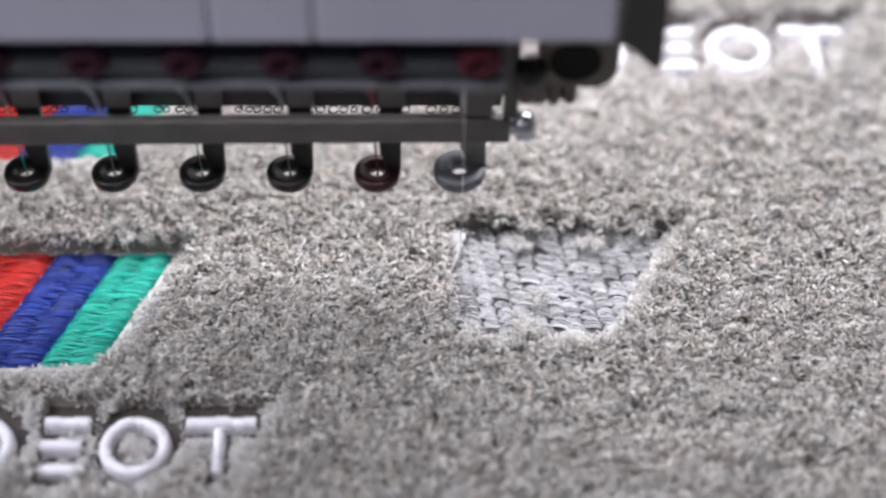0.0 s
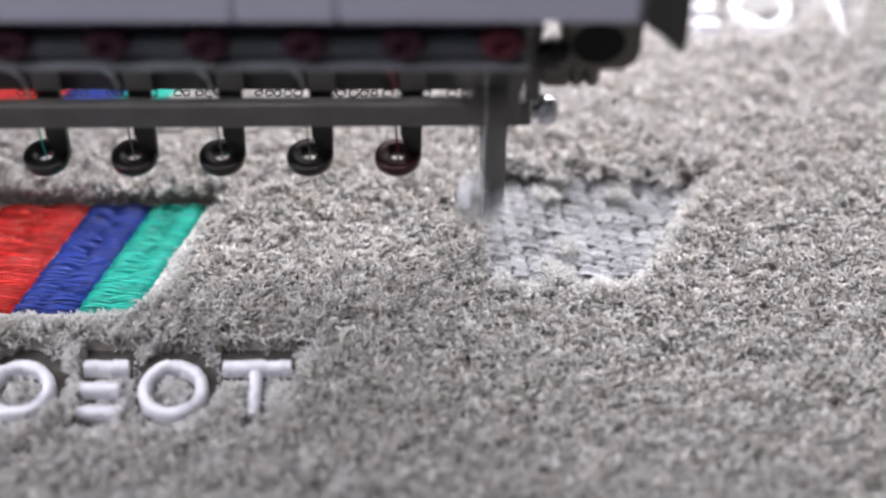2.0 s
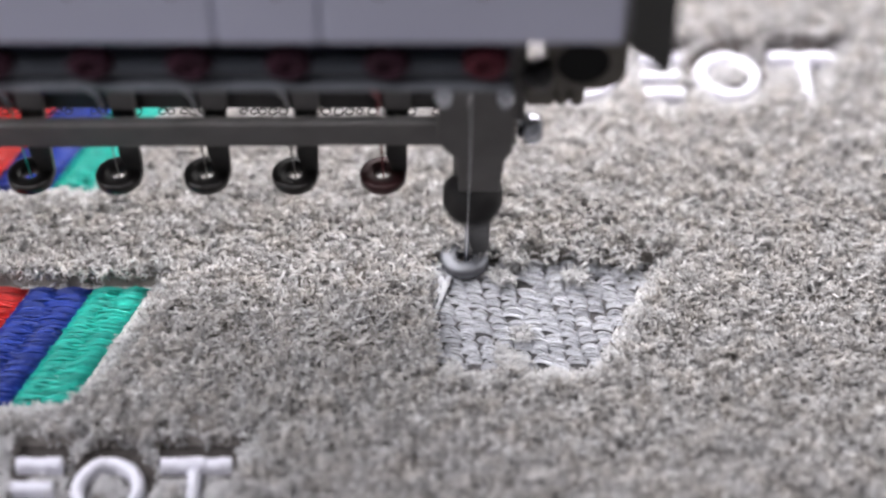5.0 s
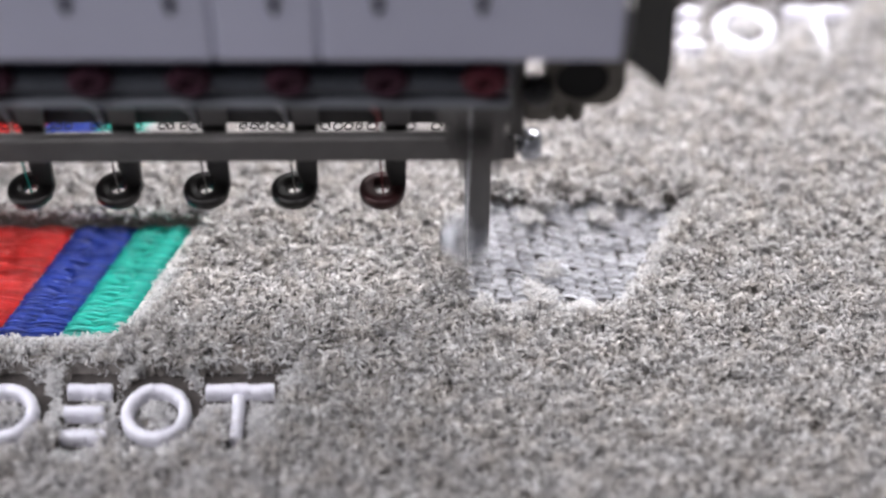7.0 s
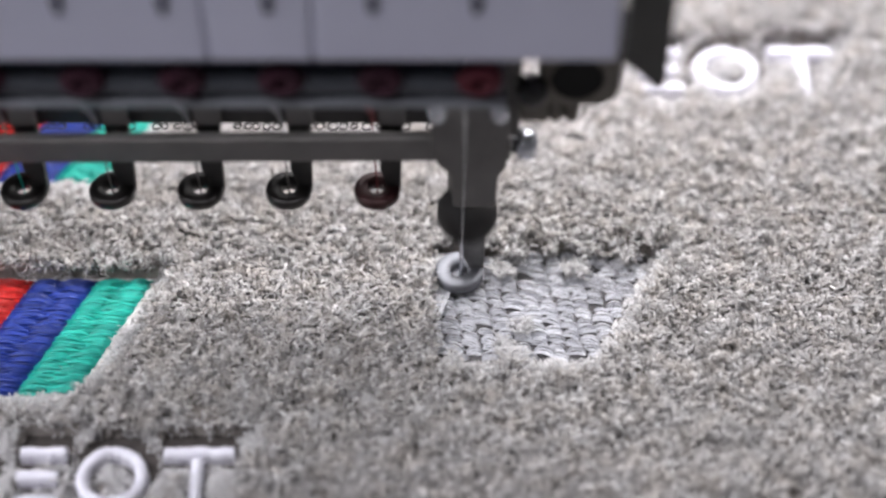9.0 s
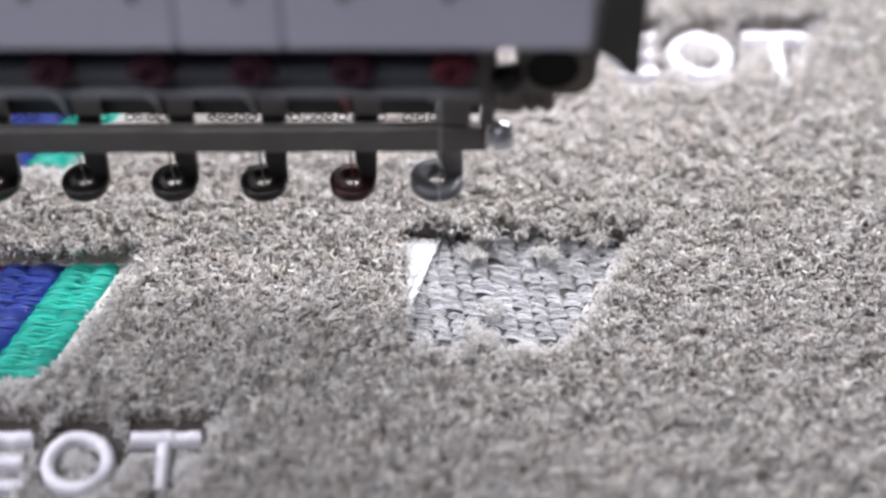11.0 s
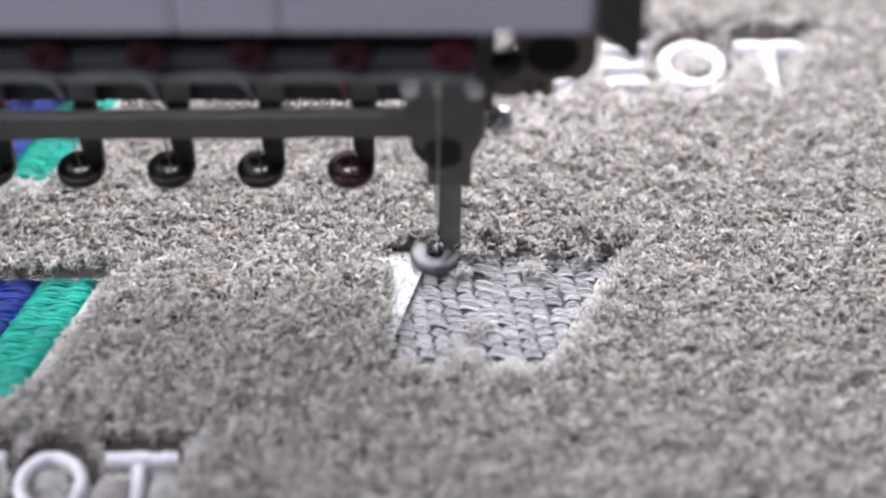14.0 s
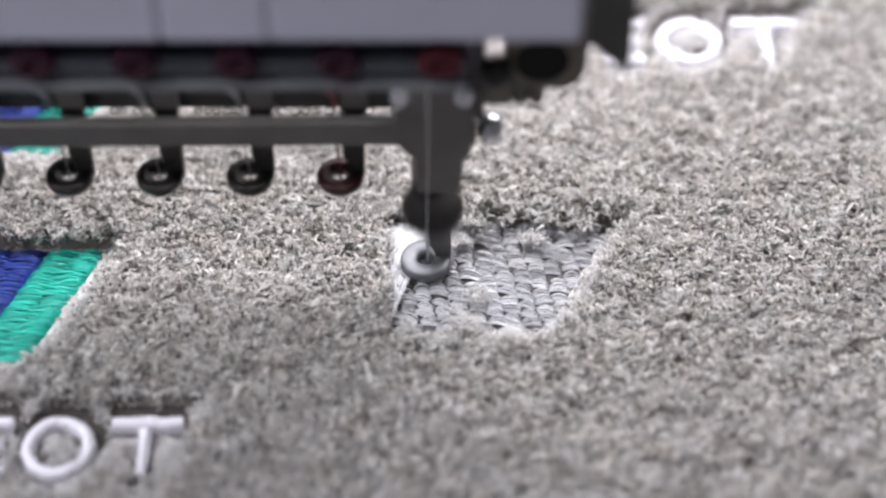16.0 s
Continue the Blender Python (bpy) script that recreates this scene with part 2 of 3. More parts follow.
def recess(px, py):
    """True where the pile is cut away down to the backing."""
    px, py = px + 0.22 * np.sin(py * 2.1 + 1.3 * np.sin(px * 0.9)) + 0.15 * np.sin(py * 5.3), py + 0.28 * np.sin(px * 1.7 + 1.5 * np.sin(py * 0.7)) + 0.2 * np.sin(px * 4.1)
    gone = in_polygon(px, py, PATCH, 0.5)
    for x, y, radius, low in TUFTS:
        gone &= np.hypot(px - x, py - y) > radius * (0.75 + 0.25 * np.sin(px * 3.1 + py * 2.3))
    for ex, ey in EMBLEMS:
        whole = stripe_corners(ex, ey, 100.0)
        gone |= in_polygon(px, py, whole, 0.8)
    for row in MARKS:
        bars, rings = mark_shapes(*row)
        for x0, y0, x1, y1, w in bars:
            gone |= (px > min(x0, x1) - (0.7 if y0 == y1 else w / 2 + 0.7)) & (px < max(x0, x1) + (0.7 if y0 == y1 else w / 2 + 0.7)) & (
                py > min(y0, y1) - (w / 2 + 0.7 if y0 == y1 else 0.7)) & (py < max(y0, y1) + (w / 2 + 0.7 if y0 == y1 else 0.7))
            # cleared farther above the marks, where the dark ground serves as the pile's shadow
            if y0 == y1 and y0 > row[1] - 3:
                gone |= (px > x0 - 1) & (px < x1 + 1) & (py > y0) & (py < y0 + w / 2 + 4.6)
        for x, y, rx, ry, w in rings:
            gone |= (np.hypot((px - x) / (rx + 3.0), (py - y - 2.4) / (ry + 3.3)) < 1) & (np.hypot((px - x) / rx, (py - y) / ry) > 1) & (py > y)
            d = np.hypot((px - x) / rx, (py - y) / ry) * rx
            gone |= np.abs(d - rx) < w / 2 + 0.7
    return gone


def smooth_field(px, py, cell, rng):
    """Soft random values over the plan, one lump about each cell of that size."""
    gx, gy = (px + 700) / cell, (py + 700) / cell
    n = int(1500 / cell) + 3
    grid = rng.uniform(-1, 1, (n, n))
    ix, iy = gx.astype(int), gy.astype(int)
    fx, fy = gx - ix, gy - iy
    fx, fy = fx * fx * (3 - 2 * fx), fy * fy * (3 - 2 * fy)
    return (grid[ix, iy] * (1 - fx) + grid[ix + 1, iy] * fx) * (1 - fy) + (grid[ix, iy + 1] * (1 - fx) + grid[ix + 1, iy + 1] * fx) * fy


PILE_HEIGHT = 6.0


# how far in x and y the recess lies from a fibre, and the share of its height that is left there
EDGES = ((0, 6.4, 0.9), (-6.0, 0, 0.9), (0, 5.0, 0.74), (-4.6, 0, 0.72), (0, 3.7, 0.55), (-3.3, 0, 0.5), (0, 2.4, 0.34), (-2.0, 0, 0.3),
         (0, 0.9, 0.14), (-0.8, 0, 0.14), (0, -1.0, 0.9), (1.0, 0, 0.9))


def pile_mesh(x0, x1, y0, y1, density, width, seed, fuzz=False, pit=-0.55):
    """Curly fibres as bent ribbons of four lengths, rooted in the backing, trimmed lower along the near and right edges of the recesses."""
    rng = np.random.default_rng(seed)
    n = int((x1 - x0) * (y1 - y0) * density)
    px, py = rng.uniform(x0, x1, n), rng.uniform(y0, y1, n)
    # roots gather into tufts
    px += smooth_field(px, py, 2.0, rng) * 0.75
    py += smooth_field(px, py, 2.0, rng) * 0.75
    pits = smooth_field(px, py, 1.9, rng) + 0.7 * smooth_field(px, py, 3.6, rng)
    keep = ~recess(px, py) & ((pits > pit) | (rng.uniform(0, 1, n) < 0.12))
    px, py = px[keep], py[keep]
    n = len(px)
    trim = np.ones(n)
    for dx, dy, low in EDGES:
        trim = np.where(recess(px + dx, py + dy), np.minimum(trim, low), trim)
    for x, y, radius, low in TUFTS:
        trim = np.where(np.hypot(px - x, py - y) < radius, low, trim)
    some = trim < 0.92
    if fuzz:
        some &= (trim < 0.8) | (rng.uniform(0, 1, n) < 0.5)
    else:
        some = ~(some & (rng.uniform(0, 1, n) < np.where(trim < 0.78, 0.93, 0.5)))
    px, py, trim = px[some], py[some], trim[some] * rng.uniform(0.85, 1.1, some.sum())
    n = len(px)
    lean_x = smooth_field(px, py, 2.2, rng) * 1.1 + smooth_field(px, py, 8.0, rng) * 0.7
    lean_y = smooth_field(px, py, 2.2, rng) * 1.1 + smooth_field(px, py, 8.0, rng) * 0.7
    tall = PILE_HEIGHT * trim * (1 + 0.19 * smooth_field(px, py, 2.6, rng) + 0.07 * smooth_field(px, py, 12.0, rng)) * rng.uniform(0.7, 1.06, n)
    turn = rng.uniform(0, 2 * math.pi, n)
    curl = rng.uniform(0.7, 2.0, n) * (0.3 + 0.7 * trim)
    way = rng.choice([-1.0, 1.0], n)
    nodes = np.zeros((n, 5, 3))
    x, y = px.copy(), py.copy()
    nodes[:, 0] = np.stack([x, y, np.full(n, 0.1)], 1)
    x, y = px + lean_x * 0.45, py + lean_y * 0.45
    nodes[:, 1] = np.stack([x, y, tall * 0.68], 1)
    x, y = px + lean_x * 0.8 + np.cos(turn) * curl * 0.5, py + lean_y * 0.8 + np.sin(turn) * curl * 0.5
    nodes[:, 2] = np.stack([x, y, tall * 0.97], 1)
    turn2 = turn + way * rng.uniform(0.5, 1.4, n)
    x, y = x + np.cos(turn2) * curl * 0.8, y + np.sin(turn2) * curl * 0.8
    nodes[:, 3] = np.stack([x, y, tall * (1 + rng.uniform(-0.04, 0.04, n))], 1)
    turn3 = turn2 + way * rng.uniform(0.6, 1.6, n)
    x, y = x + np.cos(turn3) * curl * 0.8, y + np.sin(turn3) * curl * 0.8
    nodes[:, 4] = np.stack([x, y, tall * 0.97 - rng.uniform(0.0, 0.9, n)], 1)
    flat = np.stack([-np.sin(turn2), np.cos(turn2), rng.uniform(-0.4, 0.4, n)], 1) * (width * rng.uniform(0.6, 1.3, n) / 2)[:, None]
    shape = np.array([0.8, 1.0, 1.0, 0.95, 0.4])[None, :, None]
    verts = np.stack([nodes - flat[:, None] * shape, nodes + flat[:, None] * shape], 2).reshape(-1, 3) * MM
    quad = np.array([[2 * k, 2 * k + 1, 2 * k + 3, 2 * k + 2] for k in range(4)])
    loops = (np.arange(n)[:, None, None] * 10 + quad[None]).reshape(-1)
    me = bpy.data.meshes.new("wool_nap")
    me.vertices.add(n * 10), me.loops.add(n * 16), me.polygons.add(n * 4)
    me.vertices.foreach_set("co", verts.astype(np.float32).ravel())
    me.loops.foreach_set("vertex_index", loops.astype(np.int32))
    me.polygons.foreach_set("loop_start", np.arange(0, n * 16, 4, dtype=np.int32))
    me.polygons.foreach_set("use_smooth", np.ones(n * 4, bool))
    me.update(calc_edges=True)
    me.materials.append(FUZZ if fuzz else PILE)
    return me


def pile_bed(x0, x1, y0, y1, step):
    """The dense lower pile as one uneven sheet that falls to the ground at the recesses."""
    nx, ny = int((x1 - x0) / step) + 1, int((y1 - y0) / step) + 1
    gx, gy = np.meshgrid(np.linspace(x0, x1, nx), np.linspace(y0, y1, ny), indexing="ij")
    px, py = gx.ravel(), gy.ravel()
    rng = np.random.default_rng(3)
    z = 3.5 + 0.7 * smooth_field(px, py, 1.6, rng) + 0.4 * smooth_field(px, py, 5.0, rng)
    for dx, dy, low in EDGES:
        z = np.where(recess(px + dx, py + dy), np.minimum(z, 3.5 * low * low), z)
    z = np.where(recess(px, py), -0.3, z)
    verts = np.stack([px, py, z], 1) * MM
    i = (np.arange(nx - 1)[:, None] * ny + np.arange(ny - 1)[None]).ravel()
    quads = np.stack([i, i + ny, i + ny + 1, i + 1], 1)
    me = bpy.data.meshes.new("pile_bed")
    me.vertices.add(nx * ny), me.loops.add(len(quads) * 4), me.polygons.add(len(quads))
    me.vertices.foreach_set("co", verts.astype(np.float32).ravel())
    me.loops.foreach_set("vertex_index", quads.astype(np.int32).ravel())
    me.polygons.foreach_set("loop_start", np.arange(0, len(quads) * 4, 4, dtype=np.int32))
    me.polygons.foreach_set("use_smooth", np.ones(len(quads), bool))
    me.update(calc_edges=True)
    me.materials.append(WOOL_SHADE)
    return me


def thread_bundle(bm, a, b, radius, rise, rng, n=5, steps=5):
    """One lying thread from a to b that arches a little."""
    a, b = Vector(a), Vector(b)
    pts = [a.lerp(b, k / (steps - 1)) + Vector((0, rng.uniform(-0.05, 0.05), rise * math.sin(math.pi * k / (steps - 1)))) for k in range(steps)]
    tube(bm, pts, radius, n, [0.7] + [1.0] * (steps - 2) + [0.7])


def stripe(parent, name, mat, label, x_top_right, y_top, width):
    """A leaning stripe of two columns of lying satin threads that meet in a ragged line."""
    rng = random.Random(hash_of(name, x_top_right))
    bm = bmesh.new()
    prism(bm, stripe_corners(x_top_right - 0.15, y_top - 0.1, width - 0.3), "z", 0.004, 0.4)
    pitch = 0.42
    rows = int(STRIPE_DEPTH / pitch)
    ridge = [0, 0]
    for r in range(rows):
        y = y_top - (r + 0.5) * pitch
        x1 = x_top_right - SLANT * (y_top - y)
        x0 = x1 - width
        meet = x0 + width * (0.5 + rng.uniform(-0.16, 0.16))
        for side, (a, b) in enumerate(((x0 + rng.uniform(-0.5, 0.3), meet + 0.5), (meet - 0.5, x1 + rng.uniform(-0.25, 0.25)))):
            # threads lie in bundles of three to five, parted by a low one
            ridge[side] -= 1
            low = ridge[side] < 0
            if low:
                ridge[side] = rng.choice((2, 3, 3, 4))
            drop = rng.uniform(-0.5, 0.1)
            z = -0.1 if low else 0.45 + 0.12 * ridge[side]
            thread_bundle(bm, (a, y - drop * 0.5, z * 0.6), (b, y + drop * 0.5, z * 0.6), pitch * rng.uniform(0.48, 0.58), 0.55 + 0.6 * z + rng.uniform(-0.15, 0.15), rng)
    return part(name, bm, mat, parent, label, True)


def hash_of(name, x):
    return sum(ord(c) for c in name) * 31 + int(x * 10) % 1000


def satin_strip(bm, path, width, closed, rng):
    """A raised band, ribbed by the threads that lie side by side across the path."""
    n = len(path)
    rows = []
    block = 0.0
    for i, p in enumerate(path):
        p = Vector(p)
        q0, q1 = Vector(path[(i - 1) % n if closed else max(i - 1, 0)]), Vector(path[(i + 1) % n if closed else min(i + 1, n - 1)])
        d = (q1 - q0).normalized()
        side = Vector((-d.y, d.x, 0)) * (width / 2 + rng.uniform(-0.08, 0.08))
        if i % 14 == 0:
            block = rng.uniform(-0.28, 0.28)
        rib = block + (0.14 if i % 2 else -0.14) + rng.uniform(-0.05, 0.05)
        skew = d * rng.uniform(-0.1, 0.1)
        rows.append([bm.verts.new(p + side * k + skew * k + Vector((0, 0, z + (rib if z > 1 else 0)))) for k, z in ((-1, 0.2), (-1, 2.2), (-0.75, 3.05), (-0.3, 3.4), (0.3, 3.4), (0.75, 3.05), (1, 2.2), (1, 0.2))])
    pairs = list(zip(rows, rows[1:])) + ([(rows[-1], rows[0])] if closed else [])
    for a, b in pairs:
        for k in range(7):
            bm.faces.new((a[k], a[k + 1], b[k + 1], b[k]))
    if not closed:
        bm.faces.new(rows[0]), bm.faces.new(rows[-1][::-1])


def row_of_marks(parent, x_right, y_top, s):
    rng = random.Random(int(x_right))
    bars, rings = mark_shapes(x_right, y_top, s)
    for x0, y0, x1, y1, w in bars:
        bm = bmesh.new()
        count = max(4, int(math.hypot(x1 - x0, y1 - y0) / 0.2))
        satin_strip(bm, [(x0 + (x1 - x0) * k / count, y0 + (y1 - y0) * k / count, 0) for k in range(count + 1)], w, False, rng)
        part("embroidered_bar", bm, WHITE, parent, "raised white satin-stitched bar", True)
    for x, y, rx, ry, w in rings:
        bm = bmesh.new()
        count = 196
        satin_strip(bm, [(x + rx * math.cos(2 * math.pi * k / count), y + ry * math.sin(2 * math.pi * k / count), 0) for k in range(count)], w, True, rng)
        part("embroidered_ring", bm, WHITE, parent, "raised white satin-stitched ring", True)


def loop_mesh(seed):
    """One arched loop of underlay thread, made of four strands, the farthest one highest."""
    rng = random.Random(seed)
    bm = bmesh.new()
    for k in range(4):
        y = (k - 1.5) * 0.34
        high = (0.45, 0.75, 1.1, 1.5)[k] + rng.uniform(-0.15, 0.15)
        pts = [(-1.95 + 3.9 * u, y - (0.28 + 0.1 * rng.uniform(-1, 1)) * (2 * u - 1) ** 2 + rng.uniform(-0.05, 0.05), 0.05 + high * math.sin(math.pi * (0.04 + 0.92 * u)) ** 0.65) for u in (0, 0.18, 0.4, 0.6, 0.82, 1)]
        tube(bm, pts, (0.2, 0.19, 0.19, 0.22)[k], 5, [0.6, 1, 1.05, 1.05, 1, 0.6])
    return mesh_of("stitch_loop", bm, LOOP, True)


def fill_width(t):
    """How far the white satin reaches along the recess's upper edge at t seconds, in millimetres."""
    return 3.4 + 0.39 * t


def carpet():
    mat = thing("embroidered_carpet", "grey cut-pile carpet with embroidered stripes on the table", "carpet")
    bm = bmesh.new()
    part("backing", box(bm, -300, 300, -200, 260, -3.6, 0.0), BACKING, mat, "off-white woven backing")
    piles = [(-124, 124, -80, 22, 6.2, 0.46), (-124, 124, 22, 112, 6.4, 0.42)]
    for k, (x0, x1, y0, y1, density, width) in enumerate(piles):
        ob = new("wool_nap", pile_mesh(x0, x1, y0, y1, density, width, 11 + k, pit=(-0.55, -0.95)[k]))
        ob.parent = mat
        tagged(ob, "curly mottled grey wool pile", kind="stuff")
    # opaque core that stops light leaking through and darkens the pits
    ob = new("pile_bed", pile_bed(-124, 124, -80, 112, 0.7))
    ob.parent = mat
    tagged(ob, "dense lower wool, coloured darker for the shade between fibres")
    ob = new("trimmed_nap", pile_mesh(-124, 100, -70, 84, 10.0, 0.28, 77, True))
    ob.parent = mat
    tagged(ob, "pale trimmed wool fuzz along the recesses", kind="stuff")
    # ground seen between the loops, with their shade in its colour
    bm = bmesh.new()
    part("shaded_ground", prism(bm, PATCH, "z", 0.004, 0.15), LOOP_SHADE, mat, "ground of the open recess, coloured dark for the shade between loops")
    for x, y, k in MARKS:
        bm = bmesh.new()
        # dark sheet for the shadow the pile throws round the marks
        part("shaded_ground", box(bm, x - 64 * k, x + 1.5, y - 16 * k, y + 4.6, 0.004, 0.15), MARK_SHADE, mat, "ground under the marks, its shade in the dark colour")
    # beyond: coarser pile
    for k, (x0, x1, y0, y1) in enumerate([(-300, -124, -200, 260), (124, 300, -200, 260), (-124, 124, -200, -80), (-124, 124, 112, 260)]):
        ob = new("wool_nap", pile_mesh(x0, x1, y0, y1, 0.45, 1.5, 31 + k))
        ob.parent = mat
        tagged(ob, "curly mottled grey wool pile", kind="stuff")
    for ex, ey in EMBLEMS:
        for name, shift, width in STRIPES:
            stripe(mat, name + "_stripe", {"green": GREEN, "blue": BLUE, "red": RED}[name], name + " satin-stitched stripe", ex - shift, ey, width)
    for row in MARKS:
        row_of_marks(mat, *row)
    # underlay loops of the emblem that is being stitched
    rng = random.Random(5)
    shapes = [loop_mesh(s) for s in range(7)]
    col = 0
    x = -5.0
    while x < 52:
        y = -16.0 + (1.12 if col % 2 else 0.0)
        while y < 11.3:
            lx, ly = x - 0.16 * (y + 16.6), y
            if in_polygon(np.array([lx]), np.array([ly]), PATCH, 0.5)[0] and rng.random() > 0.01:
                ob = new("stitch_loop", shapes[rng.randrange(7)])
                ob.parent = mat
                ob.matrix_basis = pose((lx + rng.uniform(-0.4, 0.4)) * MM, (ly + rng.uniform(-0.3, 0.3)) * MM, rng.uniform(-0.35, 0.2) * MM, rng.uniform(-8, 8), rng.uniform(-10, 10), rng.uniform(-14, 14) - 7) @ Matrix.Diagonal((rng.uniform(0.85, 1.2), rng.uniform(0.8, 1.2), rng.uniform(0.8, 1.15), 1))
            y += 2.25
        x += 3.55
        col += 1
    # white satin threads laid over the loops, each in its own time
    threads = []
    width = 0.5
    while width < fill_width(16.0):
        length = min(28.0, 12.0 * width / 3.4 if width < 3.4 else 12.0 + 2.7 * (width - 3.4))
        bm = bmesh.new()
        r = random.Random(int(width * 100))
        a = Vector((-2.7 + r.uniform(-0.2, 0.2), 11.0 - length + r.uniform(-0.4, 0.4), 1.75))
        b = Vector((-2.7 + width, 11.0 + r.uniform(-0.3, 0.3), 1.95))
        # the thread dips where the needle has tied it down
        steps = max(6, int((b - a).length / 0.75))
        tied = r.randrange(4)
        pts = [a.lerp(b, k / steps) + Vector((r.uniform(-0.06, 0.06), 0, 0.3 * math.sin(math.pi * k / steps) - (0.32 if k % 4 == tied else 0.0))) for k in range(steps + 1)]
        tube(bm, pts, 0.22, 5, [0.62 if k % 4 == tied else 1.0 for k in range(steps + 1)])
        ob = part("satin_thread", bm, FILL, mat, "", True)
        threads.append((max(0.0, (width - 3.4) / 0.39), ob))
        width += 0.33
    return mat, threads


# ---- the embroidery head ----
PITCH = 17.8
FOOT_UP = 27.0


def foot_ring(bm, k=1.0):
    prof = [(1.55, 2.1), (1.85, 2.45), (4.1, 2.5), (4.5, 2.3), (4.65, 1.9), (4.6, 0.5), (4.2, 0.0), (1.9, 0.0), (1.55, 0.35)]
    lathe(bm, [(p * k, q * k) for p, q in prof], n=40, closed=True)


def idle_foot(parent, x, mat):
    foot = part("presser_foot", bmesh_ring(), mat, parent, "near-black steel presser foot with a round eye", True, pose(x * MM, 0, (FOOT_UP - 0.1) * MM))
    bm = bmesh.new()
    prism(bm, [(2.0, 0.4), (4.72, 0.4), (5.0, 8), (5.7, 25), (0.9, 25), (0.7, 7), (1.8, 3)], "y", 0.2, 2.4, 0.25)
    part("shank", bm, BAR_DARK, foot)
    bm = bmesh.new()
    prism(bm, [(0.8, 20), (6.0, 20), (6.0, 40), (0.8, 40)], "y", -0.6, 0.55, 0.25)
    part("slider", bm, BAR, foot, "dull grey slider")
    return foot


def bmesh_ring(k=1.0):
    bm = bmesh.new()
    foot_ring(bm, k)
    return bm


BAR_DARK = material("dark_shank_steel", (0.03, 0.029, 0.028), 0.45, 0.3, vary=0.2)


def embroidery_head():
    head = thing("embroidery_machine", "embroidery machine head with a row of needles over the carpet", "embroidery machine")
    # front panel with seams
    for k, (x0, x1) in enumerate([(-330, -95.2), (-95, -44.6), (-44.4, -26.4), (-26.2, 26.5)]):
        bm = bmesh.new()
        part("front_panel", box(bm, x0, x1, -17, 26, 78, 200, 0.8), PANEL, head, "blue-grey painted cover")
    # the shadow below the cover is put into this block's dark navy
    bm = bmesh.new()
    part("cover_shadow_block", box(bm, -330, 7.5, -11, 30, 69, 77.6, 0.3), NAVY, head, "navy block for the shadow under the cover")
    bm = bmesh.new()
    box(bm, -330, 7.2, -14.6, -9, 67.4, 71.4, 1.3)
    part("thread_rail", bm, RAIL, head, "worn grey metal rail")
    bm = bmesh.new()
    box(bm, -330, 7.4, -15.8, -9, 65.7, 67.0, 0.6)
    part("rail_lip", bm, STEEL_DULL, head, "paler rounded rail edge")
    bm = bmesh.new()
    part("rear_plate", box(bm, -330, 8, 8, 14, 39.3, 70, 0.4), BLACK, head, "black rear plate")
    for k in range(18):
        x = 2.6 - 17.65 * k
        bm = bmesh.new()
        m = Matrix.Translation((x, -14.8, 71.2)) @ Matrix.Rotation(radians(82), 4, "X") @ Matrix.Diagonal((1.0, 0.74, 1.0, 1))
        lathe(bm, [(0, -0.4), (1.3, -0.4), (1.5, 0.9), (2.2, 1.3), (3.3, 1.0), (4.0, 0.2), (4.2, -0.8), (4.0, -2.5), (0, -2.5)], m, 28)
        part("bumper", bm, BUMPER if k else BUMPER_RED, head, "dark crimson rubber button" if k else "brighter red rubber button", True)
    for k in range(18):
        x = 2.6 - 17.65 * k
        bm = bmesh.new()
        part("panel_slot", prism(bm, [(x - 1.8, 93.0), (x + 0.2, 93.0), (x, 89.9), (x - 0.8, 88.7), (x - 1.6, 89.9)], "y", -17.25, -16.5), NAVY, head)
    # small wire hooks below the rear plate
    rng = random.Random(8)
    x = -128.0
    while x < 4:
        bm = bmesh.new()
        r = rng.uniform(0.65, 1.05)
        turn = rng.uniform(-0.6, 0.6)
        a0 = rng.uniform(-0.4, 0.6)
        pts = [(x + r * math.cos(a0 + u * 0.7) , 8.6 + 0.15 * math.sin(u + turn), 37.9 + r * math.sin(a0 + u * 0.7)) for u in range(9)]
        pts = [(pts[0][0], 9, 39.6)] + pts
        tube(bm, pts, 0.2, 5)
        part("wire_hook", bm, BLACK, head)
        x += rng.choice((1.7, 2.1, 2.6, 5.2))
    # cross bar in front of the feet, with its end bolt
    bm = bmesh.new()
    box(bm, -330, 9.6, -4.2, -1.6, 40.8, 46.9, 0.5)
    part("cross_bar", bm, BAR, head, "dull grey steel bar", at=pose(0, 0, 0, 0, -0.45))
    bm = bmesh.new()
    m = Matrix.Translation((9.4, -3.2, 44.6)) @ Matrix.Rotation(radians(90), 4, "Y")
    lathe(bm, [(0, 0), (1.8, 0), (1.8, 1.0), (3.0, 1.1), (3.1, 3.4), (2.4, 4.6), (0, 5.0)], m, 28)
    part("end_bolt", bm, STEEL, head, "bright steel end bolt", True)
    # resting feet and their threads
    for k in range(1, 12):
        x = -PITCH * k + 0.6
        # the first foot has a red reflection mixed into its colour
        idle_foot(head, x, BLACKMETAL if k > 1 else RED_REFLECTION)
        bm = bmesh.new()
        tube(bm, [(x + 0.3, 0.2, FOOT_UP - 4), (x, -0.6, FOOT_UP + 6), (x - 0.2, -0.4, 40), (x - 0.6, -1, 50), (x - 2.2, -6, 58), (x - 4, -9, 64)], 0.2, 5)
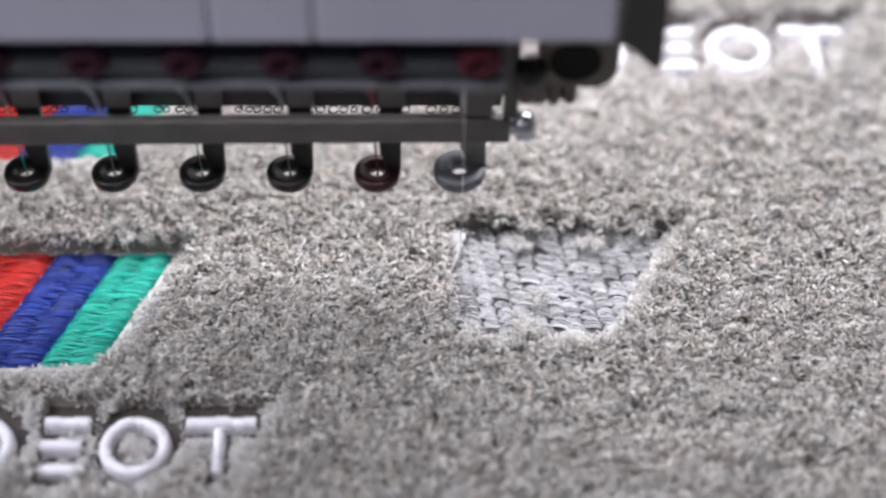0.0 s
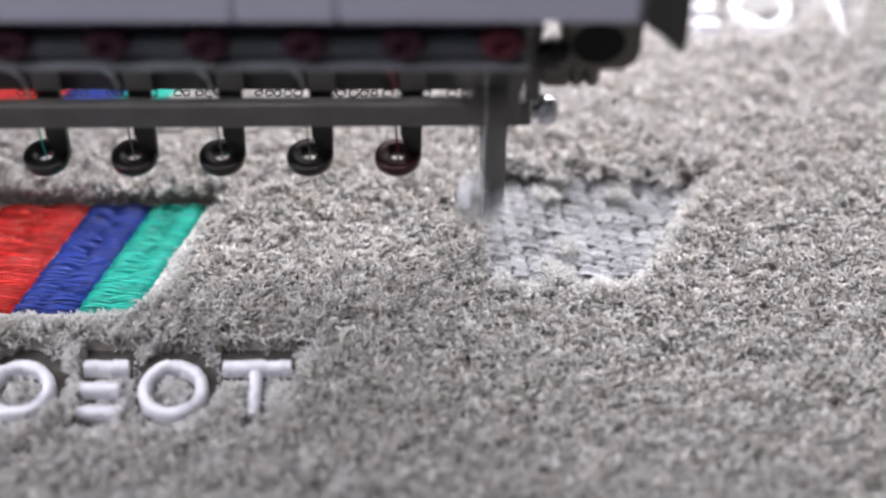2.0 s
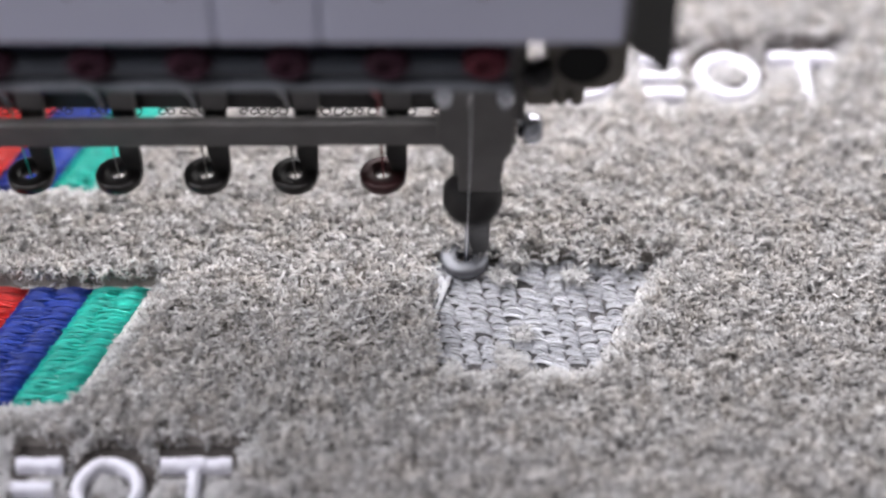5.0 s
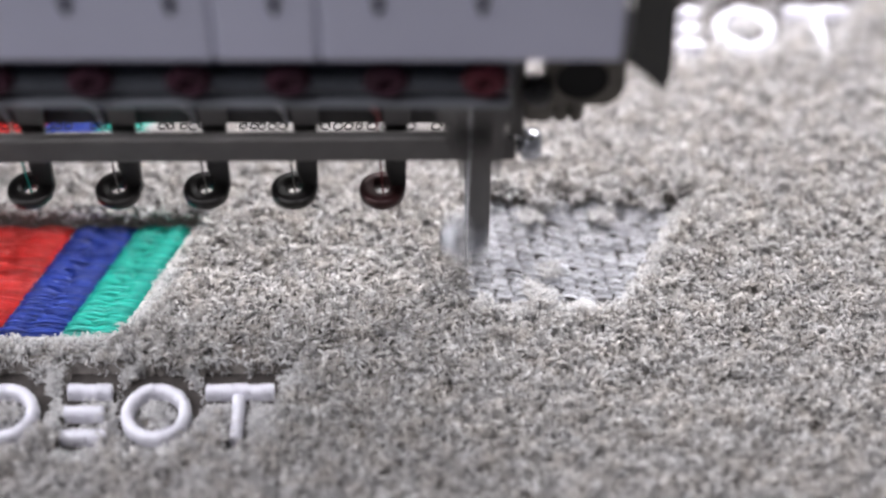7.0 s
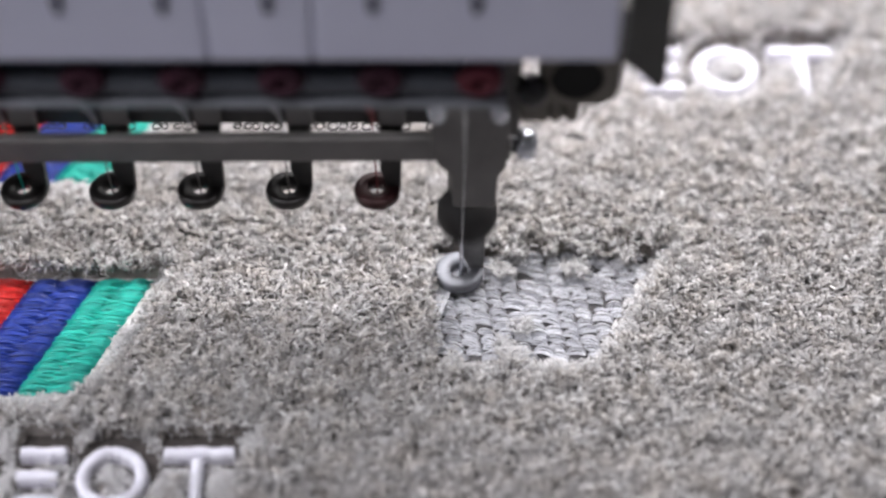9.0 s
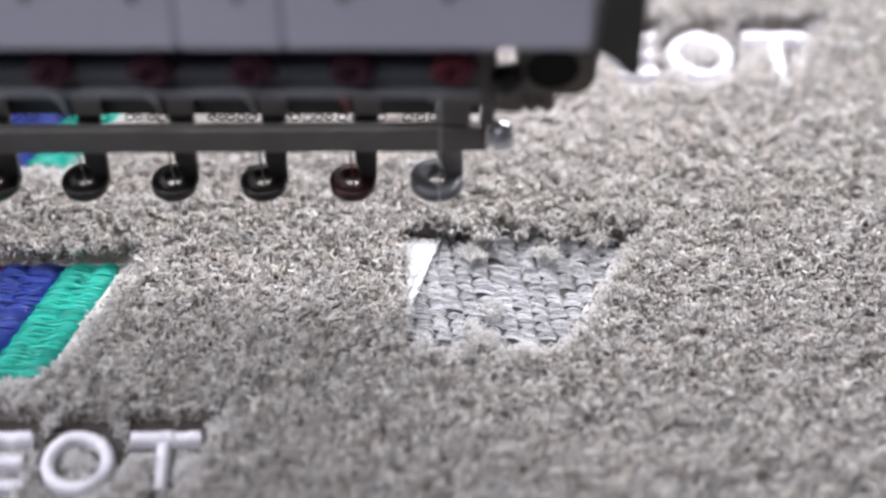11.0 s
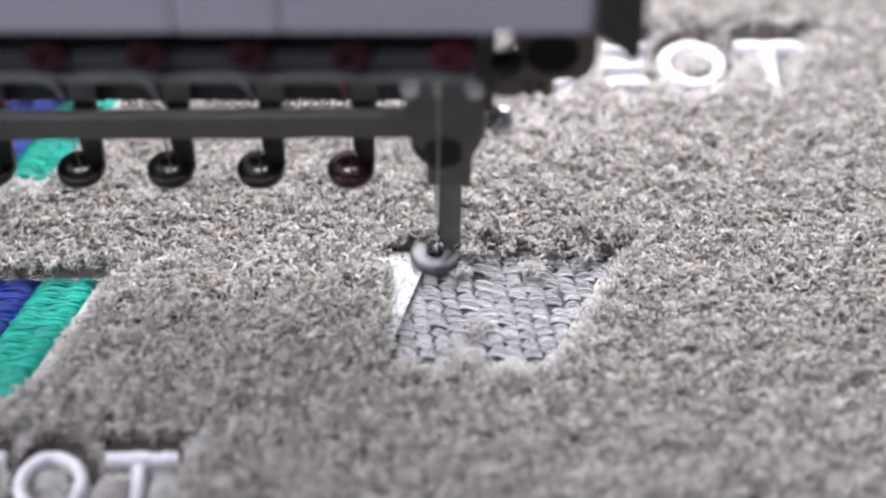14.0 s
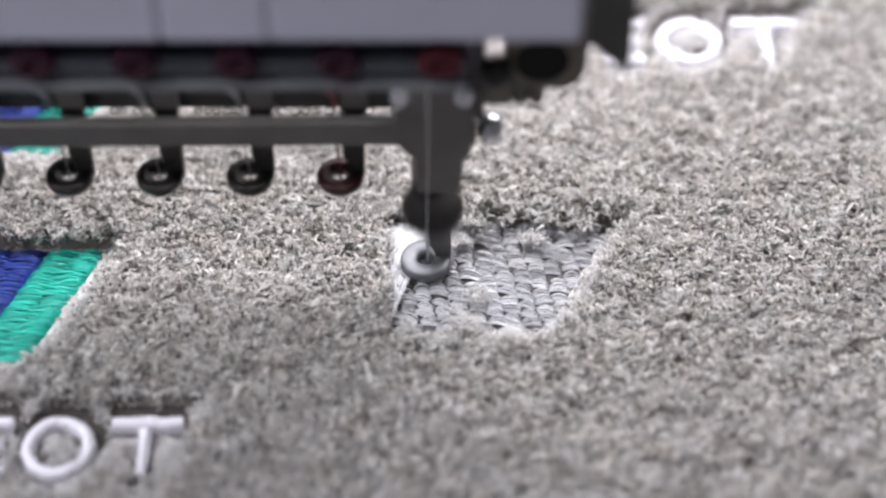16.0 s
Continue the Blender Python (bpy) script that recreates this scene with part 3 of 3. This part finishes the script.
        part("needle_thread", bm, {1: DULLRED, 5: GREEN}.get(k, THREADGREY), head, {1: "red thread", 5: "green thread"}.get(k, "pale thread"))
        bm = bmesh.new()
        tube(bm, [(x + 0.1, -2.2, 49.5), (x - 0.2, -4, 54), (x - 1.2, -7, 58.5), (x - 3.8, -10, 63)], 0.5, 6)
        # the first guide's red stands for a reflection under the rail
        part("thread_guide", bm, STEEL_DULL if k > 1 else DULLRED, head, "bent metal thread guide", True)
    bm = bmesh.new()
    # end plate of the bar, with an opening through it
    box(bm, 0.2, 6.0, -3.6, -2.2, 47.2, 62.0, 0.4)
    box(bm, 7.8, 10.7, -3.6, -2.2, 47.2, 70.0, 0.4)
    box(bm, 5.8, 8.0, -3.58, -2.22, 52.6, 61.9, 0.3)
    part("end_plate", bm, BAR, head, "dull grey end plate of the bar")
    # right end: casting with a round hole, knob, white clip, nuts, dark side plate
    bm = bmesh.new()
    outline = [(14.4, 57.2), (25.8, 57.2), (28.0, 58.8), (29.0, 61.4), (29.0, 80), (14.4, 80)]
    prism(bm, outline, "y", -6, 8, 0.6)
    block = part("end_casting", bm, BEIGE, head, "beige-grey cast end block")
    bm = bmesh.new()
    m = Matrix.Translation((20.8, -6.0, 64.2)) @ Matrix.Rotation(radians(90), 4, "X")
    lathe(bm, [(5.0, 0.35), (5.6, 0.2), (5.6, -0.3), (4.9, -0.3)], m, 36, True)
    part("rim", bm, BEIGE, block, "", True)
    # nothing is bored: a black disc on the face gives the hole's shade
    bm = bmesh.new()
    lathe(bm, [(0, 0.12), (5.0, 0.12), (5.0, -0.2), (0, -0.2)], m, 36)
    part("bore_disc", bm, BORE_SHADE, block, "black disc for the shade inside a round opening")
    for x in (17.3, 20.3):
        bm = bmesh.new()
        lathe(bm, [(0, -3.8), (1.1, -3.8), (1.5, -3.2), (1.5, 1), (0, 1)], Matrix.Translation((x, -4.4, 56.4)), 6)
        part("nut", bm, BEIGE, block)
    bm = bmesh.new()
    lathe(bm, [(0, 3.2), (1.2, 3.0), (2.4, 2.2), (3.05, 0.8), (3.05, -2.2), (0, -2.2)], Matrix.Translation((12.6, -7, 62.0)) @ Matrix.Rotation(radians(62), 4, "X"), 28)
    part("knob", bm, BLACK, head, "glossy black knob", True)
    bm = bmesh.new()
    box(bm, 10.5, 15.8, -6.6, -2, 53.4, 59.0, 0.7)
    part("end_bracket", bm, BEIGE, head)
    bm = bmesh.new()
    prism(bm, [(27.2, 78.0), (30.5, 75.2), (34.3, 71.0), (35.3, 74), (35.3, 200), (27.2, 200)], "y", -17.4, -14.6, 0.3)
    part("side_plate", bm, DARKPAINT, head, "dark grey side plate with a cut corner")
    # column that carries the head, well to the left
    bm = bmesh.new()
    part("column", box(bm, -420, -330, -20, 120, -4.2, 230, 3), PANEL, head)
    # the working foot and the needle bar
    foot = part("working_foot", bmesh_ring(1.13), FOOTSTEEL, head, "grey steel presser foot that moves up and down", True)
    bm = bmesh.new()
    prism(bm, [(2.1, 0.4), (5.2, 0.4), (5.3, 26), (5.4, 44), (-0.8, 44), (-0.2, 26), (0.1, 8), (1.9, 3.4)], "y", 0.2, 2.4, 0.25)
    part("shank", bm, FOOTSTEEL_DARK, foot)
    bm = bmesh.new()
    prism(bm, [(-1.4, 28.5), (6.8, 28.5), (7.4, 37), (8.8, 39.5), (9.2, 44), (9.0, 55), (7.4, 58.5), (5.6, 60.5), (-0.8, 60.5), (-3.4, 58.5), (-5.4, 54), (-5.8, 43), (-4.2, 40), (-1.8, 37.5)], "y", -6.4, -4.6, 0.4)
    plate = part("foot_carriage", bm, BAR, foot, "dull grey sliding plate")
    for x in (-4.4, 7.2):
        bm = bmesh.new()
        lathe(bm, [(0, 1.2), (1.2, 1.0), (1.9, 0.2), (1.9, -0.8), (0, -0.8)], Matrix.Translation((x, -6.6, 54.6)) @ Matrix.Rotation(radians(80), 4, "X") @ Matrix.Diagonal((1, 1.5, 1, 1)), 20)
        part("boss", bm, STEEL, plate, "", True)
    bm = bmesh.new()
    lathe(bm, [(0, 4.2), (2.4, 4.6), (4.8, 3.6), (6.0, 1.6), (6.1, -2.2), (5.4, -4.2), (0, -4.2)], Matrix.Translation((1.0, -1.6, 0)), 36)
    bar = part("needle_clamp", bm, RUBBER, head, "black needle clamp that moves with the needle", True)
    bm = bmesh.new()
    lathe(bm, [(0, 60), (2.6, 60), (2.6, 0), (0, 0)], Matrix.Translation((-0.4, 1.5, 4)), 24)
    part("needle_bar", bm, BAR, bar, "", True)
    bm = bmesh.new()
    lathe(bm, [(0, 0), (0.5, 0), (0.5, -25), (0.12, -28), (0, -28)], Matrix.Translation((0, 0, -3)), 12)
    part("needle", bm, STEEL, bar, "thin bright needle", True)
    bm = bmesh.new()
    tube(bm, [(0, 0, 0.8), (-0.1, -1.2, 8), (-0.2, -8.9, 19), (0, -9.2, 30), (0.3, -7.4, 46), (0.2, -7.2, 62)], 0.08, 6)
    part("sewing_thread", bm, FILL, head, "taut white thread", True)
    return head, foot, bar


# foot steel with the red reflection coloured in
RED_REFLECTION = material("steel_in_red_reflection", (0.045, 0.017, 0.018), 0.3, 0.4, vary=0.3)
# the red thread's own colour, also the painted reflection on the first guide
DULLRED = material("dull_red_thread_and_reflection", (0.16, 0.03, 0.035), 0.6, vary=0.2)
STEEL_DULL = material("pale_worn_metal", (0.24, 0.25, 0.28), 0.4, 0.5, vary=0.15, scale=200)
THREADGREY = material("pale_grey_thread", (0.22, 0.21, 0.2), 0.6, vary=0.2)
FOOTSTEEL_DARK = material("dark_foot_steel", (0.17, 0.168, 0.17), 0.4, 0.4, vary=0.2)

STEP = 1 / FPS
# ---- what moves: seconds and the carpet's shift in millimetres ----
CARPET_ROWS = [
    (0, 0.8, -2.2), (0.1, 0.8, -2), (0.2, -0.6, -6.7), (0.3, -1.7, -9.9), (0.4, -1.4, -9.1), (0.5, 0.2, -3.9),
    (0.6, 2, 2.5), (0.7, 3.2, 6.7), (0.8, 2.9, 6.1), (0.9, 2.6, 5.3), (1, 0.8, -0.2), (1.1, 0.4, -1.4),
    (1.2, -1.7, -7.9), (1.3, -2, -8.9), (1.4, -2.4, -9.8), (1.5, -2.5, -10.3), (1.6, -0.9, -4.8), (1.7, 0.5, -0.3),
    (1.8, 2.2, 5.1), (1.9, 3.1, 8.1), (2, 3.1, 8.1), (2.1, 2.9, 7.5), (2.2, 2.6, 6.6), (2.3, 1.6, 3.2),
    (2.4, -0.4, -3.2), (2.5, -1.6, -7.1), (2.6, -2.9, -11.1), (2.7, -2.1, -8.2), (2.8, -0.7, -3.6), (2.9, 1.3, 3.1),
    (3, 2, 5.7), (3.1, 3.2, 9.5), (3.2, 3.2, 9.8), (3.3, 2.7, 8.2), (3.4, 0.8, 2.5), (3.5, 0, 0),
    (3.6, -1.3, -4.1), (3.7, -2.9, -9), (3.8, -3.6, -11), (3.9, -3.3, -10.1), (4, -2.1, -5.9), (4.1, -1, -2.1),
    (4.2, 0.7, 3.3), (4.3, 1.6, 6.3), (4.4, 2.5, 9.3), (4.5, 2.8, 10.6), (4.6, 1.2, 5.6), (4.7, -0.2, 1.5),
    (4.8, -1.2, -1.6), (4.9, -3.1, -7.4), (5, -4.3, -10.9), (5.1, -3.4, -8.2), (5.2, -2.2, -4.2), (5.3, -1.6, -2.5),
    (5.4, -0, 2.2), (5.5, 1.4, 6.6), (5.6, 2.3, 9.5), (5.7, 2.7, 10.6), (5.8, 2.3, 9.5), (5.9, 1.2, 6.3),
    (6, -0.2, 1.8), (6.1, -1.8, -2.9), (6.2, -3.1, -6.9), (6.3, -3.8, -9.1), (6.4, -3.8, -9.2), (6.5, -3.2, -7.4),
    (6.6, -2.2, -4.2), (6.7, -0.9, -0), (6.8, 0.5, 4.3), (6.9, 1.7, 8), (7, 2.6, 10.6), (7.1, 2.9, 11.5),
    (7.2, 2.5, 10.4), (7.3, 1.7, 8.2), (7.4, -0.2, 2.2), (7.5, -1.4, -1.5), (7.6, -2.7, -5.9), (7.7, -3.3, -7.7),
    (7.8, -3.3, -7.8), (7.9, -2.7, -6.1), (8, -1.3, -1.6), (8.1, -0.1, 2.4), (8.2, 1.1, 6.5), (8.3, 2.5, 11.2),
    (8.4, 3.6, 15), (8.5, 3.4, 14.4), (8.6, 2, 10.4), (8.7, 1.2, 8.3), (8.8, -0.2, 3.9), (8.9, -1.7, -0.5),
    (9, -3, -4.6), (9.1, -4, -7.6), (9.2, -4.6, -9.2), (9.3, -4.7, -9.2), (9.4, -4.3, -7.3), (9.5, -3.3, -3.8),
    (9.6, -2.1, 0.8), (9.7, -0.7, 5.8), (9.8, 0.5, 10.4), (9.9, 1.5, 13.9), (10, 1.9, 15.8), (10.1, 1.8, 15.7),
    (10.2, 1, 13.3), (10.3, -0.5, 8.9), (10.4, -2.3, 3.3), (10.5, -4.1, -2.6), (10.6, -5.8, -7.7), (10.7, -6.9, -11.2),
    (10.8, -7.4, -12.4), (10.9, -6.7, -9.8), (11, -4.5, -2.3), (11.1, -4.4, -1.7), (11.2, -3, 3), (11.3, -2.2, 5.9),
    (11.4, -0.9, 10.1), (11.5, 1, 16.5), (11.6, 1.1, 16.9), (11.7, 0.4, 14.2), (11.8, -1.2, 8.9), (11.9, -2.6, 4.2),
    (12, -3.5, 1.1), (12.1, -4.4, -1.6), (12.2, -6.2, -7.2), (12.3, -6.8, -8.8), (12.4, -7.2, -10), (12.5, -6.9, -8.8),
    (12.6, -5.6, -4.4), (12.7, -4.2, 0.1), (12.8, -2.9, 4.5), (12.9, -1.7, 8.5), (13, -0, 14.1), (13.1, 0.7, 16.6),
    (13.2, 1.3, 18.4), (13.3, 1.1, 18.1), (13.4, 0.2, 15.1), (13.5, -0.5, 13.1), (13.6, -1.9, 8.3), (13.7, -3.4, 3.6),
    (13.8, -4.5, -0.2), (13.9, -6.1, -5.2), (14, -7.5, -9.7), (14.1, -7.6, -10), (14.2, -6.6, -6.6), (14.3, -6.2, -4.8),
    (14.4, -4.9, -0.4), (14.5, -3.9, 3), (14.6, -2.5, 7.8), (14.7, -1.5, 11.4), (14.8, -0.2, 16), (14.9, 0.1, 17.2),
    (15, -0.5, 15.3), (15.1, -2, 10.7), (15.2, -3.3, 6.2), (15.3, -4.4, 2.6), (15.4, -6.2, -3.3), (15.5, -6.5, -4.4),
    (15.6, -7.8, -8.2), (15.7, -8.5, -10.3), (15.8, -8.6, -10.1), (15.9, -7.7, -7.1), (16, -5.4, 0.5),
]
# seconds, the working foot's height (0 down, 1 up) and the needle clamp's height above its lowest place
FOOT_ROWS = [
    (0, 1, 18), (0.1, 0.12, 18), (0.2, 0.3, 18), (0.3, 0, 0), (0.4, 0, 4), (0.5, 0, 10),
    (0.6, 0, 0), (0.7, 0.5, 18), (0.8, 0.1, 18), (0.9, 1, 18), (1, 1, 18), (1.1, 0.35, 18),
    (1.2, 0.9, 18), (1.3, 0, 6), (1.4, 0.03, 16), (1.5, 0, 3), (1.6, 0, 0), (1.7, 0.1, 18),
    (1.8, 0, 12), (1.9, 0.9, 18), (2, 0.5, 18), (2.1, 0.6, 18), (2.2, 0.95, 18), (2.3, 0.15, 18),
    (2.4, 0.35, 18), (2.5, 0, 3), (2.6, 0, 3), (2.7, 0, 12), (2.8, 0, 5), (2.9, 0.4, 18),
    (3, 0.1, 18), (3.1, 0.95, 18), (3.2, 0.95, 18), (3.3, 0.3, 18), (3.4, 0.8, 18), (3.5, 0, 8),
    (3.6, 0.15, 18), (3.7, 0, 1), (3.8, 0, 0), (3.9, 0.05, 18), (4, 0, 10), (4.1, 0.95, 18),
    (4.2, 0.4, 18), (4.3, 0.8, 18), (4.4, 1, 18), (4.5, 0.05, 18), (4.6, 0.4, 18), (4.7, 0, 1),
    (4.8, 0, 5), (4.9, 0, 12), (5, 0, 2.5), (5.1, 0.3, 18), (5.2, 0.08, 18), (5.3, 0, 3),
    (5.4, 0, 3), (5.5, 0, 12), (5.6, 0, 5), (5.7, 0.4, 18), (5.8, 0.1, 18), (5.9, 0.95, 18),
    (6, 0.95, 18), (6.1, 0.3, 18), (6.2, 0.8, 18), (6.3, 0, 8), (6.4, 0.15, 18), (6.5, 0, 1),
    (6.6, 0, 0), (6.7, 0.05, 18), (6.8, 0, 10), (6.9, 0.95, 18), (7, 0.4, 18), (7.1, 0.8, 18),
    (7.2, 1, 18), (7.3, 0.4, 18), (7.4, 0.05, 18), (7.5, 1, 18), (7.6, 0.9, 18), (7.7, 0.4, 18),
    (7.8, 0.9, 18), (7.9, 0, 12), (8, 0.1, 18), (8.1, 0, 0), (8.2, 0, 1), (8.3, 0, 18),
    (8.4, 0, 10), (8.5, 0.8, 18), (8.6, 0.4, 18), (8.7, 0.9, 18), (8.8, 0.2, 18), (8.9, 0, 0),
    (9, 0, 2), (9.1, 0, 18), (9.2, 0, 8), (9.3, 0.7, 18), (9.4, 0.15, 18), (9.5, 0.9, 18),
    (9.6, 1, 18), (9.7, 0.2, 18), (9.8, 0.4, 18), (9.9, 0, 2), (10, 0, 10), (10.1, 0, 9),
    (10.2, 0, 0), (10.3, 0.3, 18), (10.4, 0, 18), (10.5, 1, 18), (10.6, 0.7, 18), (10.7, 0.3, 18),
    (10.8, 0.3, 18), (10.9, 0.9, 18), (11, 1, 18), (11.1, 0.3, 18), (11.2, 0.5, 18), (11.3, 0, 0),
    (11.4, 0, 8), (11.5, 0, 8), (11.6, 0, 0), (11.7, 0.2, 18), (11.8, 0, 18), (11.9, 1, 18),
    (12, 0.85, 18), (12.1, 0.3, 18), (12.2, 0.95, 18), (12.3, 0, 12), (12.4, 0.2, 18), (12.5, 0, 0),
    (12.6, 0, 2), (12.7, 0, 18), (12.8, 0, 8), (12.9, 0.7, 18), (13, 0.15, 18), (13.1, 0.9, 18),
    (13.2, 1, 18), (13.3, 0.2, 18), (13.4, 0.4, 18), (13.5, 0, 2), (13.6, 0, 10), (13.7, 0, 9),
    (13.8, 0, 0), (13.9, 0.3, 18), (14, 0, 18), (14.1, 1, 18), (14.2, 0.7, 18), (14.3, 0.3, 18),
    (14.4, 0.9, 18), (14.5, 0, 12), (14.6, 0.4, 18), (14.7, 0, 0), (14.8, 0, 1), (14.9, 0, 16),
    (15, 0, 8), (15.1, 0.7, 18), (15.2, 0.2, 18), (15.3, 0.9, 18), (15.4, 1, 18), (15.5, 0.2, 18),
    (15.6, 0.3, 18), (15.7, 0, 2), (15.8, 0, 12), (15.9, 0, 3), (16, 0, 0),
]


def carpet_path():
    """The carpet rests while the foot is down and is carried on while it is up."""
    down = {t for t, h, c in FOOT_ROWS if h == 0}
    for t, x, y in CARPET_ROWS:
        at = pose(x * MM, y * MM, 0)
        if t in down and t > 0:
            yield t - STEP, at
        yield t, at
        if t in down and t < 16:
            yield t + STEP, at


def stroke(low, high, value, reach, side):
    return min(high, max(low, value + side * reach))


def foot_path():
    """Height of the foot (0 to 1) and of the clamp, with the speed of the stroke on either side of each moment."""
    for i, (t, h, c) in enumerate(FOOT_ROWS):
        before, after = FOOT_ROWS[max(i - 1, 0)], FOOT_ROWS[min(i + 1, len(FOOT_ROWS) - 1)]
        up = 1 if after[1] + after[2] / 18 >= before[1] + before[2] / 18 else -1
        for side in (-1, 0, 1):
            if 0 <= t + side * STEP <= 16.001:
                moving = 0 < h < 0.95
                yield t + side * STEP, stroke(0, 1, h, 0.9 if moving else 0, side * up), c if h > 0 else stroke(0, 18, c, 9.0, side * up)


def motions():
    walk(mat, list(carpet_path()))
    strokes = list(foot_path())
    walk(foot, [(t, pose(-0.5 * MM, 0, (1.6 + h * (FOOT_UP - 1.2)) * MM)) for t, h, c in strokes])
    walk(clamp, [(t, pose(0, 0, (22.0 + c + h * FOOT_UP) * MM)) for t, h, c in strokes])
    for t, ob in threads:
        low, top = pose(0, 0, -3.4 * MM), pose(0, 0, 0)
        if t < 0.2:
            continue
        rows = [(0.0, low), (t - 0.1, low), (t, top), (16.0, top)] if t < 15.95 else [(0.0, low), (15.9, low), (16.0, top)]
        walk(ob, rows)


hall()
head, foot, clamp = embroidery_head()
mat, threads = carpet()
motions()
